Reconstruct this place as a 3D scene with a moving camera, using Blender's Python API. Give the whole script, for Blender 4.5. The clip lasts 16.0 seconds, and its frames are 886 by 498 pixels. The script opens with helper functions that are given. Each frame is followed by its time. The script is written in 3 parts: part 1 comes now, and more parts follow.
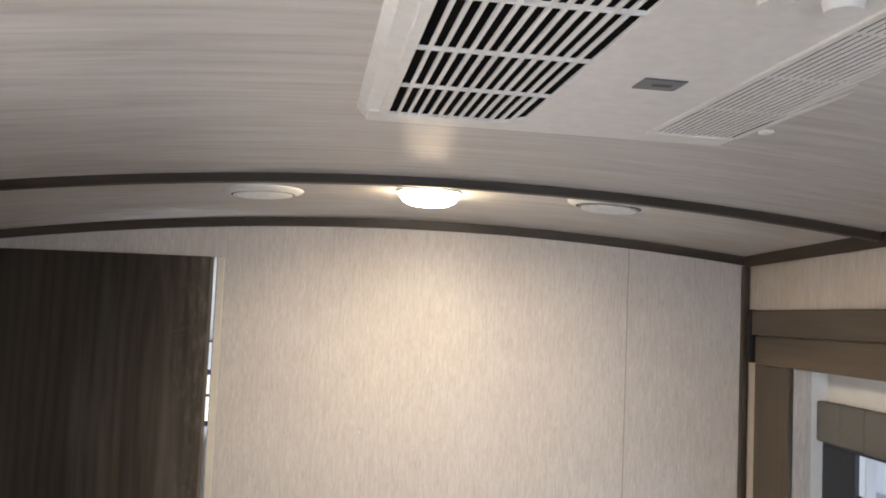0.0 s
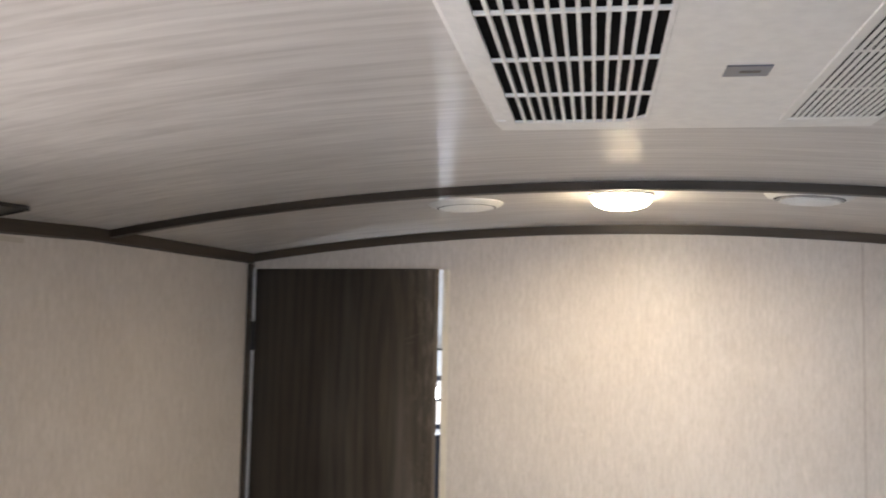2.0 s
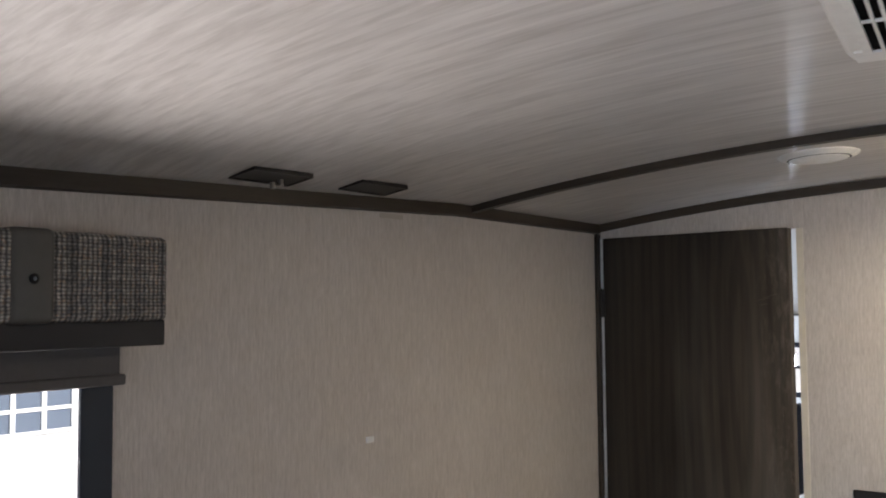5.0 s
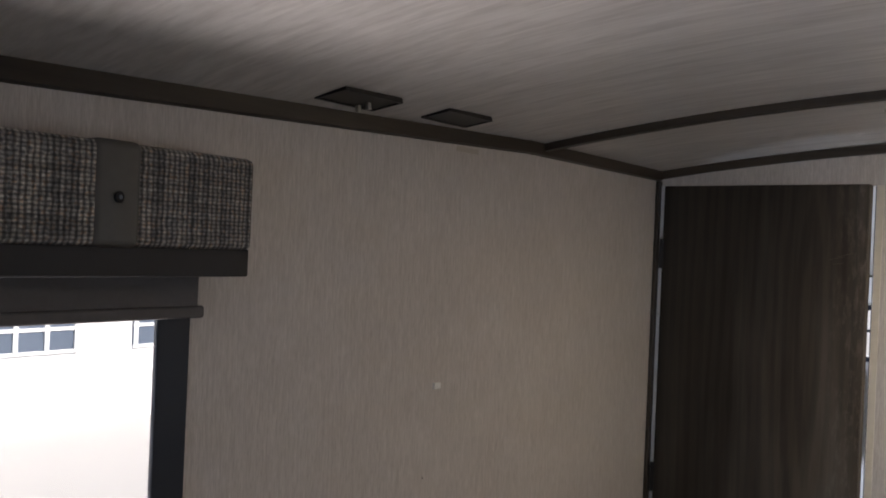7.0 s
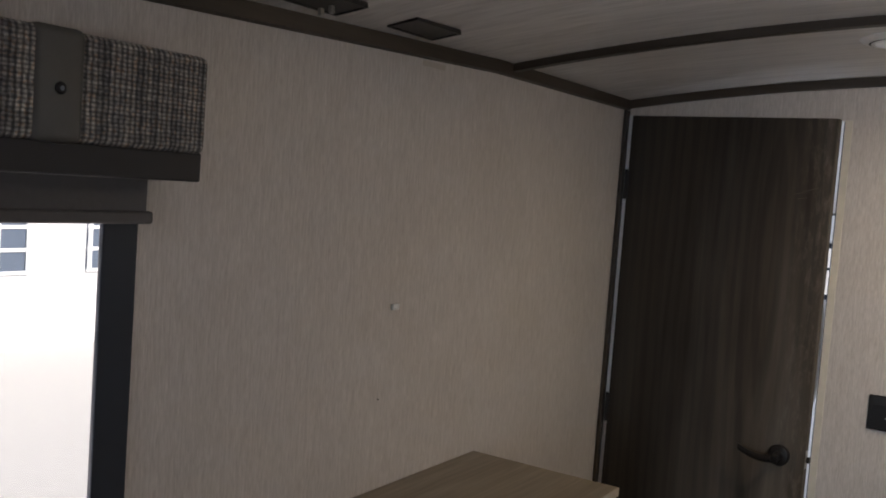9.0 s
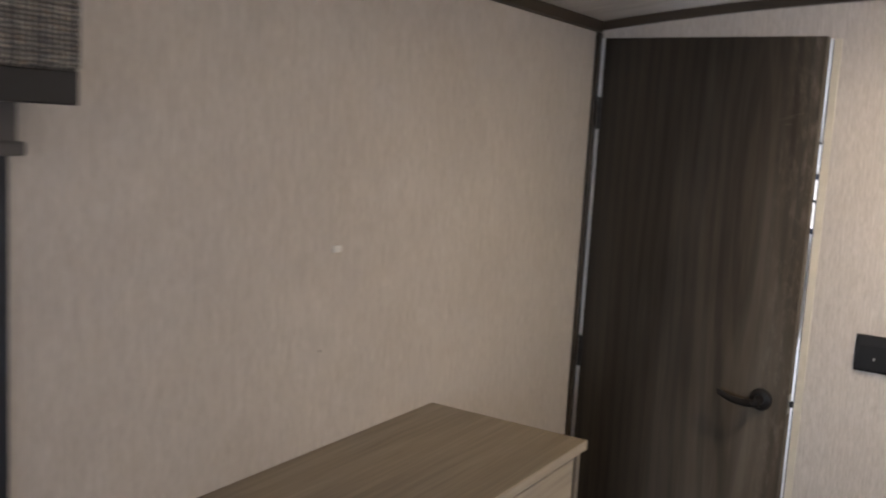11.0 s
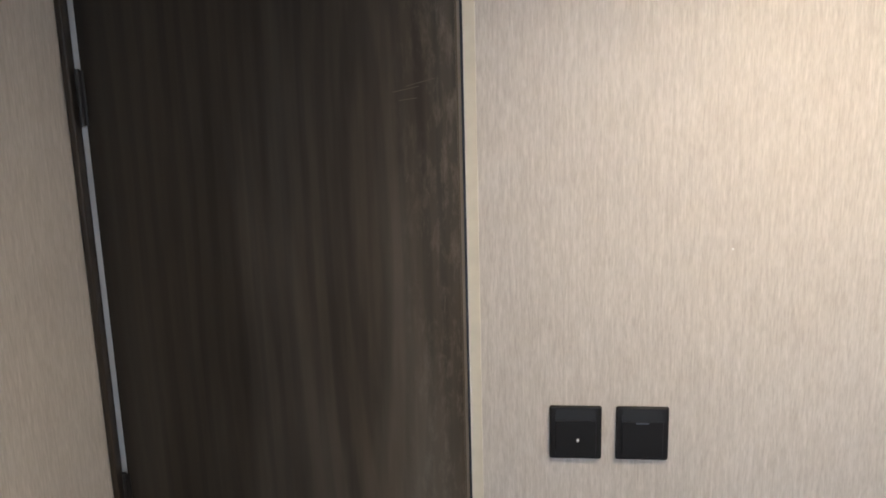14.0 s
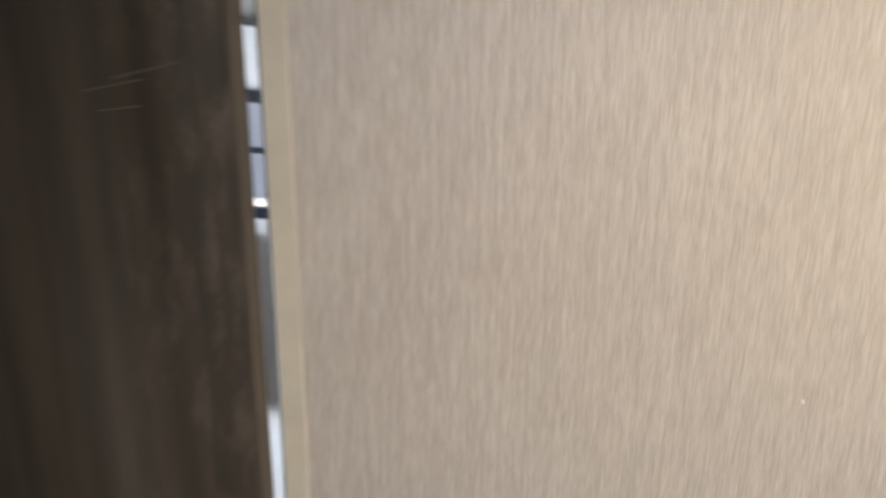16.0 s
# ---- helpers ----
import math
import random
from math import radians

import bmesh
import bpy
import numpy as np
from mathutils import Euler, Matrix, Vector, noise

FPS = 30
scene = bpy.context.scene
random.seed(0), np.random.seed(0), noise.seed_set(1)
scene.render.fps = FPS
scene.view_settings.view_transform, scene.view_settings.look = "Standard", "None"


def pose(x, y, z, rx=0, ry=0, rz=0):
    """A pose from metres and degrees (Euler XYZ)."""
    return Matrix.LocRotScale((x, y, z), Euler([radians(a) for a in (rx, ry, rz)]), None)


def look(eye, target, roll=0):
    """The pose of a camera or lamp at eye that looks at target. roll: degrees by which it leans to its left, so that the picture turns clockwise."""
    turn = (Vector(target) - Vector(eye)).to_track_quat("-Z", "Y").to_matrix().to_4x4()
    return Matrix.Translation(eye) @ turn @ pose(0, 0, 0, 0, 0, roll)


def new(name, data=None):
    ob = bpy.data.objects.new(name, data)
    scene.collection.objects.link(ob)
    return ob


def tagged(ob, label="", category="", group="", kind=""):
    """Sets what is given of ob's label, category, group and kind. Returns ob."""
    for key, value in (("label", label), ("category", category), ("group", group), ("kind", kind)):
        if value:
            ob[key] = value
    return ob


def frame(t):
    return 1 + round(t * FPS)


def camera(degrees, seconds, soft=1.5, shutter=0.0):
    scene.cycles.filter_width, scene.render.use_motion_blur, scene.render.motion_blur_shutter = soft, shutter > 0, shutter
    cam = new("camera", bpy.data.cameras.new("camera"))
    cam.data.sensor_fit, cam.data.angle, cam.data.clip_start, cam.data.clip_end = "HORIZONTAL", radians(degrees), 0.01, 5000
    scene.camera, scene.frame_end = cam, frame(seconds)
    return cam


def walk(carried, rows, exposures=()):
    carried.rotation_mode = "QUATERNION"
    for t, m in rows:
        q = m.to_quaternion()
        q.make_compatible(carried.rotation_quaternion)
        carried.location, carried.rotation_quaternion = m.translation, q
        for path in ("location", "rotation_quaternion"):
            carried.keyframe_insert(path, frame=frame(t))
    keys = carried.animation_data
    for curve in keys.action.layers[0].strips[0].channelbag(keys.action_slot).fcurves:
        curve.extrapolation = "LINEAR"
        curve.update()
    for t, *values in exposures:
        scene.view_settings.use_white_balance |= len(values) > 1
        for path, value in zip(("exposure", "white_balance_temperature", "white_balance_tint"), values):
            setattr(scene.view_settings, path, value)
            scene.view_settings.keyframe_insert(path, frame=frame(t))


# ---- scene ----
cam = camera(51.0, 16.0, soft=1.8, shutter=0.5)
PATH = [
    (0, (1.256, -2.87, 1.798), (1.343, -0.877, 1.942), 2.5),
    (0.5, (1.296, -2.902, 1.796), (1.284, -0.907, 1.936), 2.1),
    (1, (1.407, -2.893, 1.797), (1.17, -0.913, 1.945), 2.0),
    (1.5, (1.457, -2.908, 1.787), (1.096, -0.947, 1.94), 2.0),
    (2, (1.492, -2.939, 1.778), (0.967, -1.016, 1.933), 1.2),
    (2.5, (1.535, -2.994, 1.762), (0.818, -1.135, 1.938), 0.7),
    (3, (1.567, -3.022, 1.749), (0.714, -1.222, 1.931), 0.3),
    (3.5, (1.562, -3.028, 1.733), (0.618, -1.274, 1.917), -0.1),
    (4, (1.543, -3.039, 1.731), (0.506, -1.337, 1.897), -0.6),
    (4.5, (1.525, -3.054, 1.721), (0.412, -1.399, 1.864), -0.6),
    (5, (1.5, -3.045, 1.711), (0.335, -1.424, 1.833), -0.5),
    (7.3, (1.239, -3.038, 1.708), (0.095, -1.397, 1.687), 2.8),
    (7.5, (1.236, -3.044, 1.696), (0.106, -1.394, 1.667), 2.9),
    (8, (1.271, -3.053, 1.694), (0.158, -1.392, 1.623), 3.5),
    (8.5, (1.247, -3.018, 1.684), (0.157, -1.345, 1.57), 3.9),
    (10.8, (1.181, -2.864, 1.633), (0.113, -1.19, 1.394), 4.3),
    (11, (1.179, -2.769, 1.646), (0.138, -1.081, 1.384), 3.4),
    (11.2, (1.233, -2.632, 1.635), (0.199, -0.941, 1.366), 2.5),
    (11.5, (1.278, -2.381, 1.64), (0.321, -0.65, 1.345), 1.3),
    (12, (1.16, -2.103, 1.653), (0.408, -0.273, 1.36), 1.4),
    (12.5, (0.984, -1.806, 1.769), (0.444, 0.078, 1.375), 0.1),
    (13, (0.898, -1.589, 1.802), (0.565, 0.331, 1.35), -1.6),
    (13.5, (0.848, -1.576, 1.808), (0.591, 0.352, 1.342), -1.6),
    (14, (0.818, -1.588, 1.822), (0.614, 0.345, 1.353), -1.6),
    (14.5, (0.911, -1.529, 1.829), (0.696, 0.406, 1.371), -2.0),
    (15, (0.893, -1.339, 1.825), (0.726, 0.594, 1.338), -2.0),
    (15.3, (0.864, -1.164, 1.861), (0.734, 0.743, 1.274), -0.6),
    (15.5, (0.802, -0.993, 1.863), (0.762, 0.905, 1.233), -0.3),
    (15.7, (0.788, -0.893, 1.831), (0.803, 1.016, 1.236), 0.2),
    (16, (0.834, -0.713, 1.846), (0.834, 1.156, 1.135), 0.5),
]
walk(cam, [(t, look(eye, target, roll)) for t, eye, target, roll in PATH],
     exposures=[(0, 1.16, 6850, 13), (1.0, 1.24, 6850, 13), (1.5, 1.19, 6850, 13), (3.0, 1.26, 6750, 12.5), (3.5, 1.17, 6700, 12), (4, 1.04, 6700, 12),
                (5, 0.71, 6650, 12), (7.5, 0.33, 6650, 14), (8.5, 0.29, 6650, 13), (10.8, 1.13, 7000, 15), (11.5, 1.22, 6900, 15), (12, 1.12, 6900, 14), (12.5, 1.16, 6800, 14),
                (13.5, 1.2, 6700, 13), (15, 1.31, 6550, 10), (16, 0.93, 6700, 12)])

# ---- world, sun, large lights ----
world = bpy.data.worlds.new("world")
scene.world = world
world.use_nodes = True
wn = world.node_tree.nodes
sky = wn.new("ShaderNodeTexSky")
sky.sky_type, sky.sun_disc = "NISHITA", False
sky.sun_elevation, sky.sun_rotation = radians(32), radians(72)
world.node_tree.links.new(sky.outputs[0], wn["Background"].inputs[0])
wn["Background"].inputs[1].default_value = 0.15

sun = new("sun", bpy.data.lights.new("sun", "SUN"))
sun.data.energy, sun.data.angle, sun.data.color = 5.0, radians(0.5), (1, 0.95, 0.88)
sun.matrix_world = look((9, 3, 6), (0, 0, 0))


def area_light(name, eye, target, sx, sy, watts, color, shape="RECTANGLE"):
    ob = new(name, bpy.data.lights.new(name, "AREA"))
    d = ob.data
    d.shape, d.size, d.size_y, d.energy, d.color = shape, sx, sy, watts, color
    ob.matrix_world = look(eye, target)
    return ob


DAY = (1.0, 0.96, 0.955)
COOL = (0.74, 0.85, 1.0)
area_light("sky_left_window", (-0.62, -2.55, 0.32), (0.35, -2.2, 1.5), 1.5, 0.8, 23.5, DAY)
area_light("sky_right_window", (2.62, -1.0, 1.2), (1.5, -1.2, 1.2), 0.85, 0.5, 1.2, COOL)
area_light("sky_rear_window", (1.5, -4.42, 1.3), (1.55, -3.0, 1.25), 1.3, 0.8, 3.4, (0.66, 0.80, 1.0)).data.spread = radians(70)
# fill lamp added in an unseen side opening to brighten the room behind the door
area_light("bedroom_fill_light", (-0.04, 0.40, 1.22), (1.0, 0.40, 1.22), 0.5, 0.9, 9, COOL)
# narrow lamp added behind the door gap to throw a streak on the ceiling
area_light("ceiling_streak_light", (0.467, 0.775, 1.45), (0.68, 0.0, 1.76), 0.010, 0.12, 0.07, COOL).data.spread = radians(70)
lamp_light = area_light("ceiling_lamp_light", (1.315, -0.632, 2.054), (1.315, -0.632, 0), 0.11, 0.11, 3.3, (1.0, 0.87, 0.64), "DISK")
lamp_light.data.spread = radians(169)


# ---- materials ----
def material(name, color, rough=0.5, metal=0.0, spec=0.5):
    m = bpy.data.materials.new(name)
    m.use_nodes = True
    b = m.node_tree.nodes["Principled BSDF"]
    b.inputs["Base Color"].default_value = (*color, 1)
    b.inputs["Roughness"].default_value = rough
    b.inputs["Metallic"].default_value = metal
    b.inputs["Specular IOR Level"].default_value = spec
    return m


def noise_node(m, scale3, scale, detail=4.0, rough=0.55):
    n, l = m.node_tree.nodes, m.node_tree.links
    tc, mp, tx = n.new("ShaderNodeTexCoord"), n.new("ShaderNodeMapping"), n.new("ShaderNodeTexNoise")
    mp.inputs["Scale"].default_value = scale3
    tx.inputs["Scale"].default_value, tx.inputs["Detail"].default_value, tx.inputs["Roughness"].default_value = scale, detail, rough
    tx.inputs["Distortion"].default_value = 0.25
    l.new(tc.outputs["Object"], mp.inputs[0])
    l.new(mp.outputs[0], tx.inputs["Vector"])
    return tx


def ramp(m, src, stops):
    n, l = m.node_tree.nodes, m.node_tree.links
    r = n.new("ShaderNodeValToRGB")
    e = r.color_ramp.elements
    while len(e) < len(stops):
        e.new(0.5)
    for k, (p, c) in enumerate(stops):
        e[k].position, e[k].color = p, (*c, 1)
    l.new(src, r.inputs[0])
    return r.outputs[0]


def mix(m, a, b, fac, mode="MULTIPLY"):
    n, l = m.node_tree.nodes, m.node_tree.links
    x = n.new("ShaderNodeMix")
    x.data_type, x.blend_type = "RGBA", mode
    x.inputs[0].default_value = fac
    l.new(a, x.inputs[6])
    l.new(b, x.inputs[7])
    return x.outputs[2]


def finish(m, color=None, height=None, strength=0.3, dist=0.002, rough=None):
    n, l = m.node_tree.nodes, m.node_tree.links
    b = n["Principled BSDF"]
    if color is not None:
        l.new(color, b.inputs["Base Color"])
    if rough is not None:
        mr = n.new("ShaderNodeMapRange")
        mr.inputs[3].default_value, mr.inputs[4].default_value = rough[1], rough[2]
        l.new(rough[0], mr.inputs[0])
        l.new(mr.outputs[0], b.inputs["Roughness"])
    if height is not None:
        bp = n.new("ShaderNodeBump")
        bp.inputs["Strength"].default_value, bp.inputs["Distance"].default_value = strength, dist
        l.new(height, bp.inputs["Height"])
        l.new(bp.outputs[0], b.inputs["Normal"])
    return m


def linen(name, low, high):
    """Vinyl wall paper with a fine upright fibre and longer embossed dashes."""
    m = material(name, high, 0.42)
    fine = noise_node(m, (360, 360, 42), 1.0, 3.0, 0.65)
    dash = noise_node(m, (170, 170, 13), 1.0, 2.0, 0.6)
    wide = noise_node(m, (60, 60, 9), 1.0, 3.0, 0.6)
    blot = noise_node(m, (1, 1, 1), 3.0, 3.0)
    c = ramp(m, fine.outputs[0], [(0.36, low), (0.62, high)])
    s = ramp(m, dash.outputs[0], [(0.38, (0.86, 0.85, 0.84)), (0.52, (0.97, 0.97, 0.97)), (0.66, (1.06, 1.06, 1.06))])
    w = ramp(m, wide.outputs[0], [(0.3, (0.90, 0.895, 0.89)), (0.68, (1, 1, 1))])
    d = ramp(m, blot.outputs[0], [(0.3, (0.91, 0.90, 0.89)), (0.7, (1, 1, 1))])
    relief = mix(m, fine.outputs[0], dash.outputs[0], 0.6, "MIX")
    return finish(m, mix(m, mix(m, mix(m, c, s, 0.65), w, 0.8), d, 1.0), relief, 0.4, 0.0016)


def wood(name, dark, light, axis, size=1.0, rough=0.45, streak=9.0, bump=0.15, grain=0.75):
    """Wood-grain laminate, the grain along axis (0 x, 1 y, 2 z)."""
    m = material(name, light, rough)
    s1, s2, s3 = [streak * size] * 3, [70 * size] * 3, [3.0 * size] * 3
    s1[axis], s2[axis], s3[axis] = 0.7 * size, 2.5 * size, 0.5 * size
    a, b, c = noise_node(m, s1, 1.0, 5.0, 0.6), noise_node(m, s2, 1.0, 4.0, 0.65), noise_node(m, s3, 1.0, 2.0)
    col = ramp(m, a.outputs[0], [(0.3, dark), (0.72, light)])
    g = ramp(m, b.outputs[0], [(0.32, (0.66, 0.65, 0.64)), (0.6, (1, 1, 1))])
    w = ramp(m, c.outputs[0], [(0.3, (0.7, 0.7, 0.7)), (0.7, (1.1, 1.08, 1.05))])
    return finish(m, mix(m, mix(m, col, g, grain), w, 0.8), b.outputs[0], bump, 0.001, (a.outputs[0], rough - 0.06, rough + 0.1))


LINEN = linen("linen_wall_paper", (0.555, 0.505, 0.465), (0.665, 0.612, 0.572))
CEIL = material("whitewashed_ceiling_panel", (0.72, 0.69, 0.665), 0.3)
ca, cb, cc = noise_node(CEIL, (2.6, 60, 60), 1.0, 4.0, 0.62), noise_node(CEIL, (1.0, 15, 15), 1.0, 3.0, 0.55), noise_node(CEIL, (0.8, 3, 3), 1.0, 2.0)
cf = mix(CEIL, ramp(CEIL, ca.outputs[0], [(0.34, (0.565, 0.533, 0.505)), (0.62, (0.72, 0.69, 0.66))]), ramp(CEIL, cb.outputs[0], [(0.3, (0.84, 0.835, 0.83)), (0.66, (1, 1, 1))]), 0.9)
finish(CEIL, mix(CEIL, cf, ramp(CEIL, cc.outputs[0], [(0.3, (0.93, 0.93, 0.93)), (0.7, (1, 1, 1))]), 1.0), None, 0, 0, (cb.outputs[0], 0.33, 0.45))
TRIM = wood("dark_brown_trim", (0.036, 0.027, 0.020), (0.082, 0.063, 0.047), 1, 1.0, 0.42)
TRIMX = wood("dark_brown_trim_across", (0.036, 0.027, 0.020), (0.082, 0.063, 0.047), 0, 1.0, 0.42)
TRIMZ = wood("dark_brown_trim_upright", (0.036, 0.027, 0.020), (0.082, 0.063, 0.047), 2, 1.0, 0.42)
DOOR = wood("dark_oak_laminate", (0.023, 0.0180, 0.0140), (0.070, 0.0555, 0.0425), 2, 1.0, 0.5, 4.0, 0.3, 0.62)
db = DOOR.node_tree.nodes["Principled BSDF"]
dsrc = db.inputs["Base Color"].links[0].from_socket
arch = DOOR.node_tree.nodes.new("ShaderNodeTexWave")
arch.wave_type, arch.rings_direction = "RINGS", "SPHERICAL"
arch.inputs["Scale"].default_value, arch.inputs["Distortion"].default_value = 9.0, 5.0
arch.inputs["Detail"].default_value, arch.inputs["Detail Scale"].default_value = 4.0, 1.2
atc, amp = DOOR.node_tree.nodes.new("ShaderNodeTexCoord"), DOOR.node_tree.nodes.new("ShaderNodeMapping")
amp.inputs["Location"].default_value, amp.inputs["Scale"].default_value = (-0.50, 0, -0.13), (1.0, 1.0, 0.09)
DOOR.node_tree.links.new(atc.outputs["Object"], amp.inputs[0])
DOOR.node_tree.links.new(amp.outputs[0], arch.inputs["Vector"])
dcol = mix(DOOR, dsrc, ramp(DOOR, arch.outputs[1], [(0.15, (0.72, 0.72, 0.73)), (0.6, (1.12, 1.11, 1.1))]), 0.7)
worn = noise_node(DOOR, (5.5, 5.5, 0.6), 1.0, 4.0)
dcol = mix(DOOR, dcol, ramp(DOOR, worn.outputs[0], [(0.46, (0, 0, 0)), (0.68, (0.036, 0.034, 0.031))]), 1.0, "ADD")
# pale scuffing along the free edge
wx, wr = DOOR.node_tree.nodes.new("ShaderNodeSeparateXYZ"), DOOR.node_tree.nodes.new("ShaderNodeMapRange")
wr.inputs[1].default_value, wr.inputs[2].default_value = 0.54, 0.65
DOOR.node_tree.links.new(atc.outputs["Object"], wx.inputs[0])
DOOR.node_tree.links.new(wx.outputs[0], wr.inputs[0])
rub = noise_node(DOOR, (60, 60, 16), 1.0, 6.0, 0.75)
rubbed = mix(DOOR, ramp(DOOR, rub.outputs[0], [(0.50, (0, 0, 0)), (0.68, (0.052, 0.044, 0.036))]), ramp(DOOR, wr.outputs[0], [(0, (0, 0, 0)), (1, (1, 1, 1))]), 1.0)
dcol = mix(DOOR, dcol, rubbed, 1.0, "ADD")
# the colour goes from darker at the hinges to a paler, greyer band
tone, sway = DOOR.node_tree.nodes.new("ShaderNodeMath"), noise_node(DOOR, (3.0, 3.0, 0.9), 1.0, 3.0)
tone.operation, tone.inputs[1].default_value = "MULTIPLY_ADD", 0.55
DOOR.node_tree.links.new(sway.outputs[0], tone.inputs[0])
DOOR.node_tree.links.new(wx.outputs[0], tone.inputs[2])
dcol = mix(DOOR, dcol, ramp(DOOR, tone.outputs[0], [(0.28, (0.58, 0.575, 0.57)), (0.55, (0.86, 0.85, 0.84)), (0.78, (1.45, 1.48, 1.48)), (0.95, (1.35, 1.31, 1.26))]), 1.0)
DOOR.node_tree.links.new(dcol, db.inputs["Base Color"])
DOOR_EDGE = wood("door_edge_band", (0.07, 0.055, 0.04), (0.12, 0.095, 0.07), 2, 1.0, 0.5)
for m in (TRIM, TRIMX, TRIMZ, DOOR):
    m.node_tree.nodes["Principled BSDF"].inputs["Specular IOR Level"].default_value = 0.28
DESK = wood("grey_oak_laminate", (0.15, 0.12, 0.09), (0.30, 0.25, 0.195), 1, 1.2, 0.4, 14.0)
EDGE = wood("pale_oak_edge_band", (0.36, 0.31, 0.25), (0.46, 0.40, 0.33), 1, 1.0, 0.45)
FASCIA = wood("brown_rustic_board", (0.055, 0.041, 0.027), (0.125, 0.094, 0.062), 1, 1.0, 0.5, 12.0)
FASCIAZ = wood("brown_rustic_board_upright", (0.055, 0.041, 0.027), (0.125, 0.094, 0.062), 2, 1.0, 0.5, 12.0)
FLOOR = wood("vinyl_plank", (0.16, 0.13, 0.10), (0.30, 0.25, 0.20), 1, 0.8, 0.4)
JAMB = material("cream_jamb_strip", (0.66, 0.60, 0.50), 0.45)
SEAM = material("seam_filler", (0.36, 0.31, 0.27), 0.6)
WHITE = material("white_panel", (0.78, 0.78, 0.77), 0.45)
PLASTIC = material("off_white_plastic", (0.86, 0.845, 0.81), 0.38)
# black for the filter, and for painted shade in outlet and vent gaps
DARK = material("black_foam_and_shade", (0.005, 0.0045, 0.0045), 0.95, 0.0, 0.05)
BLACK = material("black_plastic", (0.009, 0.008, 0.009), 0.5, 0.0, 0.3)
BRONZE = material("oil_rubbed_bronze", (0.011, 0.0095, 0.010), 0.42, 0.25)
VENT_SHADE = material("grey_vent_shade", (0.33, 0.32, 0.31), 0.6)
METAL = material("brushed_nickel", (0.55, 0.54, 0.52), 0.3, 1.0)
BADGE = material("grey_badge", (0.15, 0.17, 0.215), 0.28, 0.6)
FRAME = material("black_window_frame", (0.011, 0.015, 0.026), 0.42, 0.0, 0.45)
BLIND = material("grey_roller_blind", (0.115, 0.105, 0.104), 0.7)
STRAP = material("taupe_vinyl_strap", (0.078, 0.073, 0.066), 0.5)
BLACKOUT = material("black_valance_board", (0.012, 0.010, 0.012), 0.6)
GREYFAB = material("grey_valance_fabric", (0.14, 0.14, 0.135), 0.85)
GROUND = material("pale_gravel", (0.62, 0.60, 0.57), 0.9)
TRAILER = material("white_fibreglass", (0.85, 0.86, 0.88), 0.3)
TINT = material("tinted_trailer_glass", (0.12, 0.15, 0.20), 0.1)
for m, s in ((PLASTIC, 40), (BLACK, 60), (JAMB, 30), (WHITE, 20), (BLIND, 90), (STRAP, 50), (GROUND, 15), (TRAILER, 3), (GREYFAB, 120)):
    t = noise_node(m, (1, 1, 1), s, 4.0)
    base = tuple(m.node_tree.nodes["Principled BSDF"].inputs["Base Color"].default_value)[:3]
    finish(m, ramp(m, t.outputs[0], [(0.3, tuple(v * 0.9 for v in base)), (0.7, base)]), t.outputs[0], 0.06, 0.001)

GLASS = bpy.data.materials.new("window_glass")
GLASS.use_nodes = True
gb = GLASS.node_tree.nodes["Principled BSDF"]
gb.inputs["Transmission Weight"].default_value, gb.inputs["Roughness"].default_value, gb.inputs["IOR"].default_value = 1.0, 0.0, 1.1

GLOW = bpy.data.materials.new("lit_lamp_lens")
GLOW.use_nodes = True
gb = GLOW.node_tree.nodes["Principled BSDF"]
gb.inputs["Emission Color"].default_value, gb.inputs["Emission Strength"].default_value = (1, 0.84, 0.59, 1), 40.0


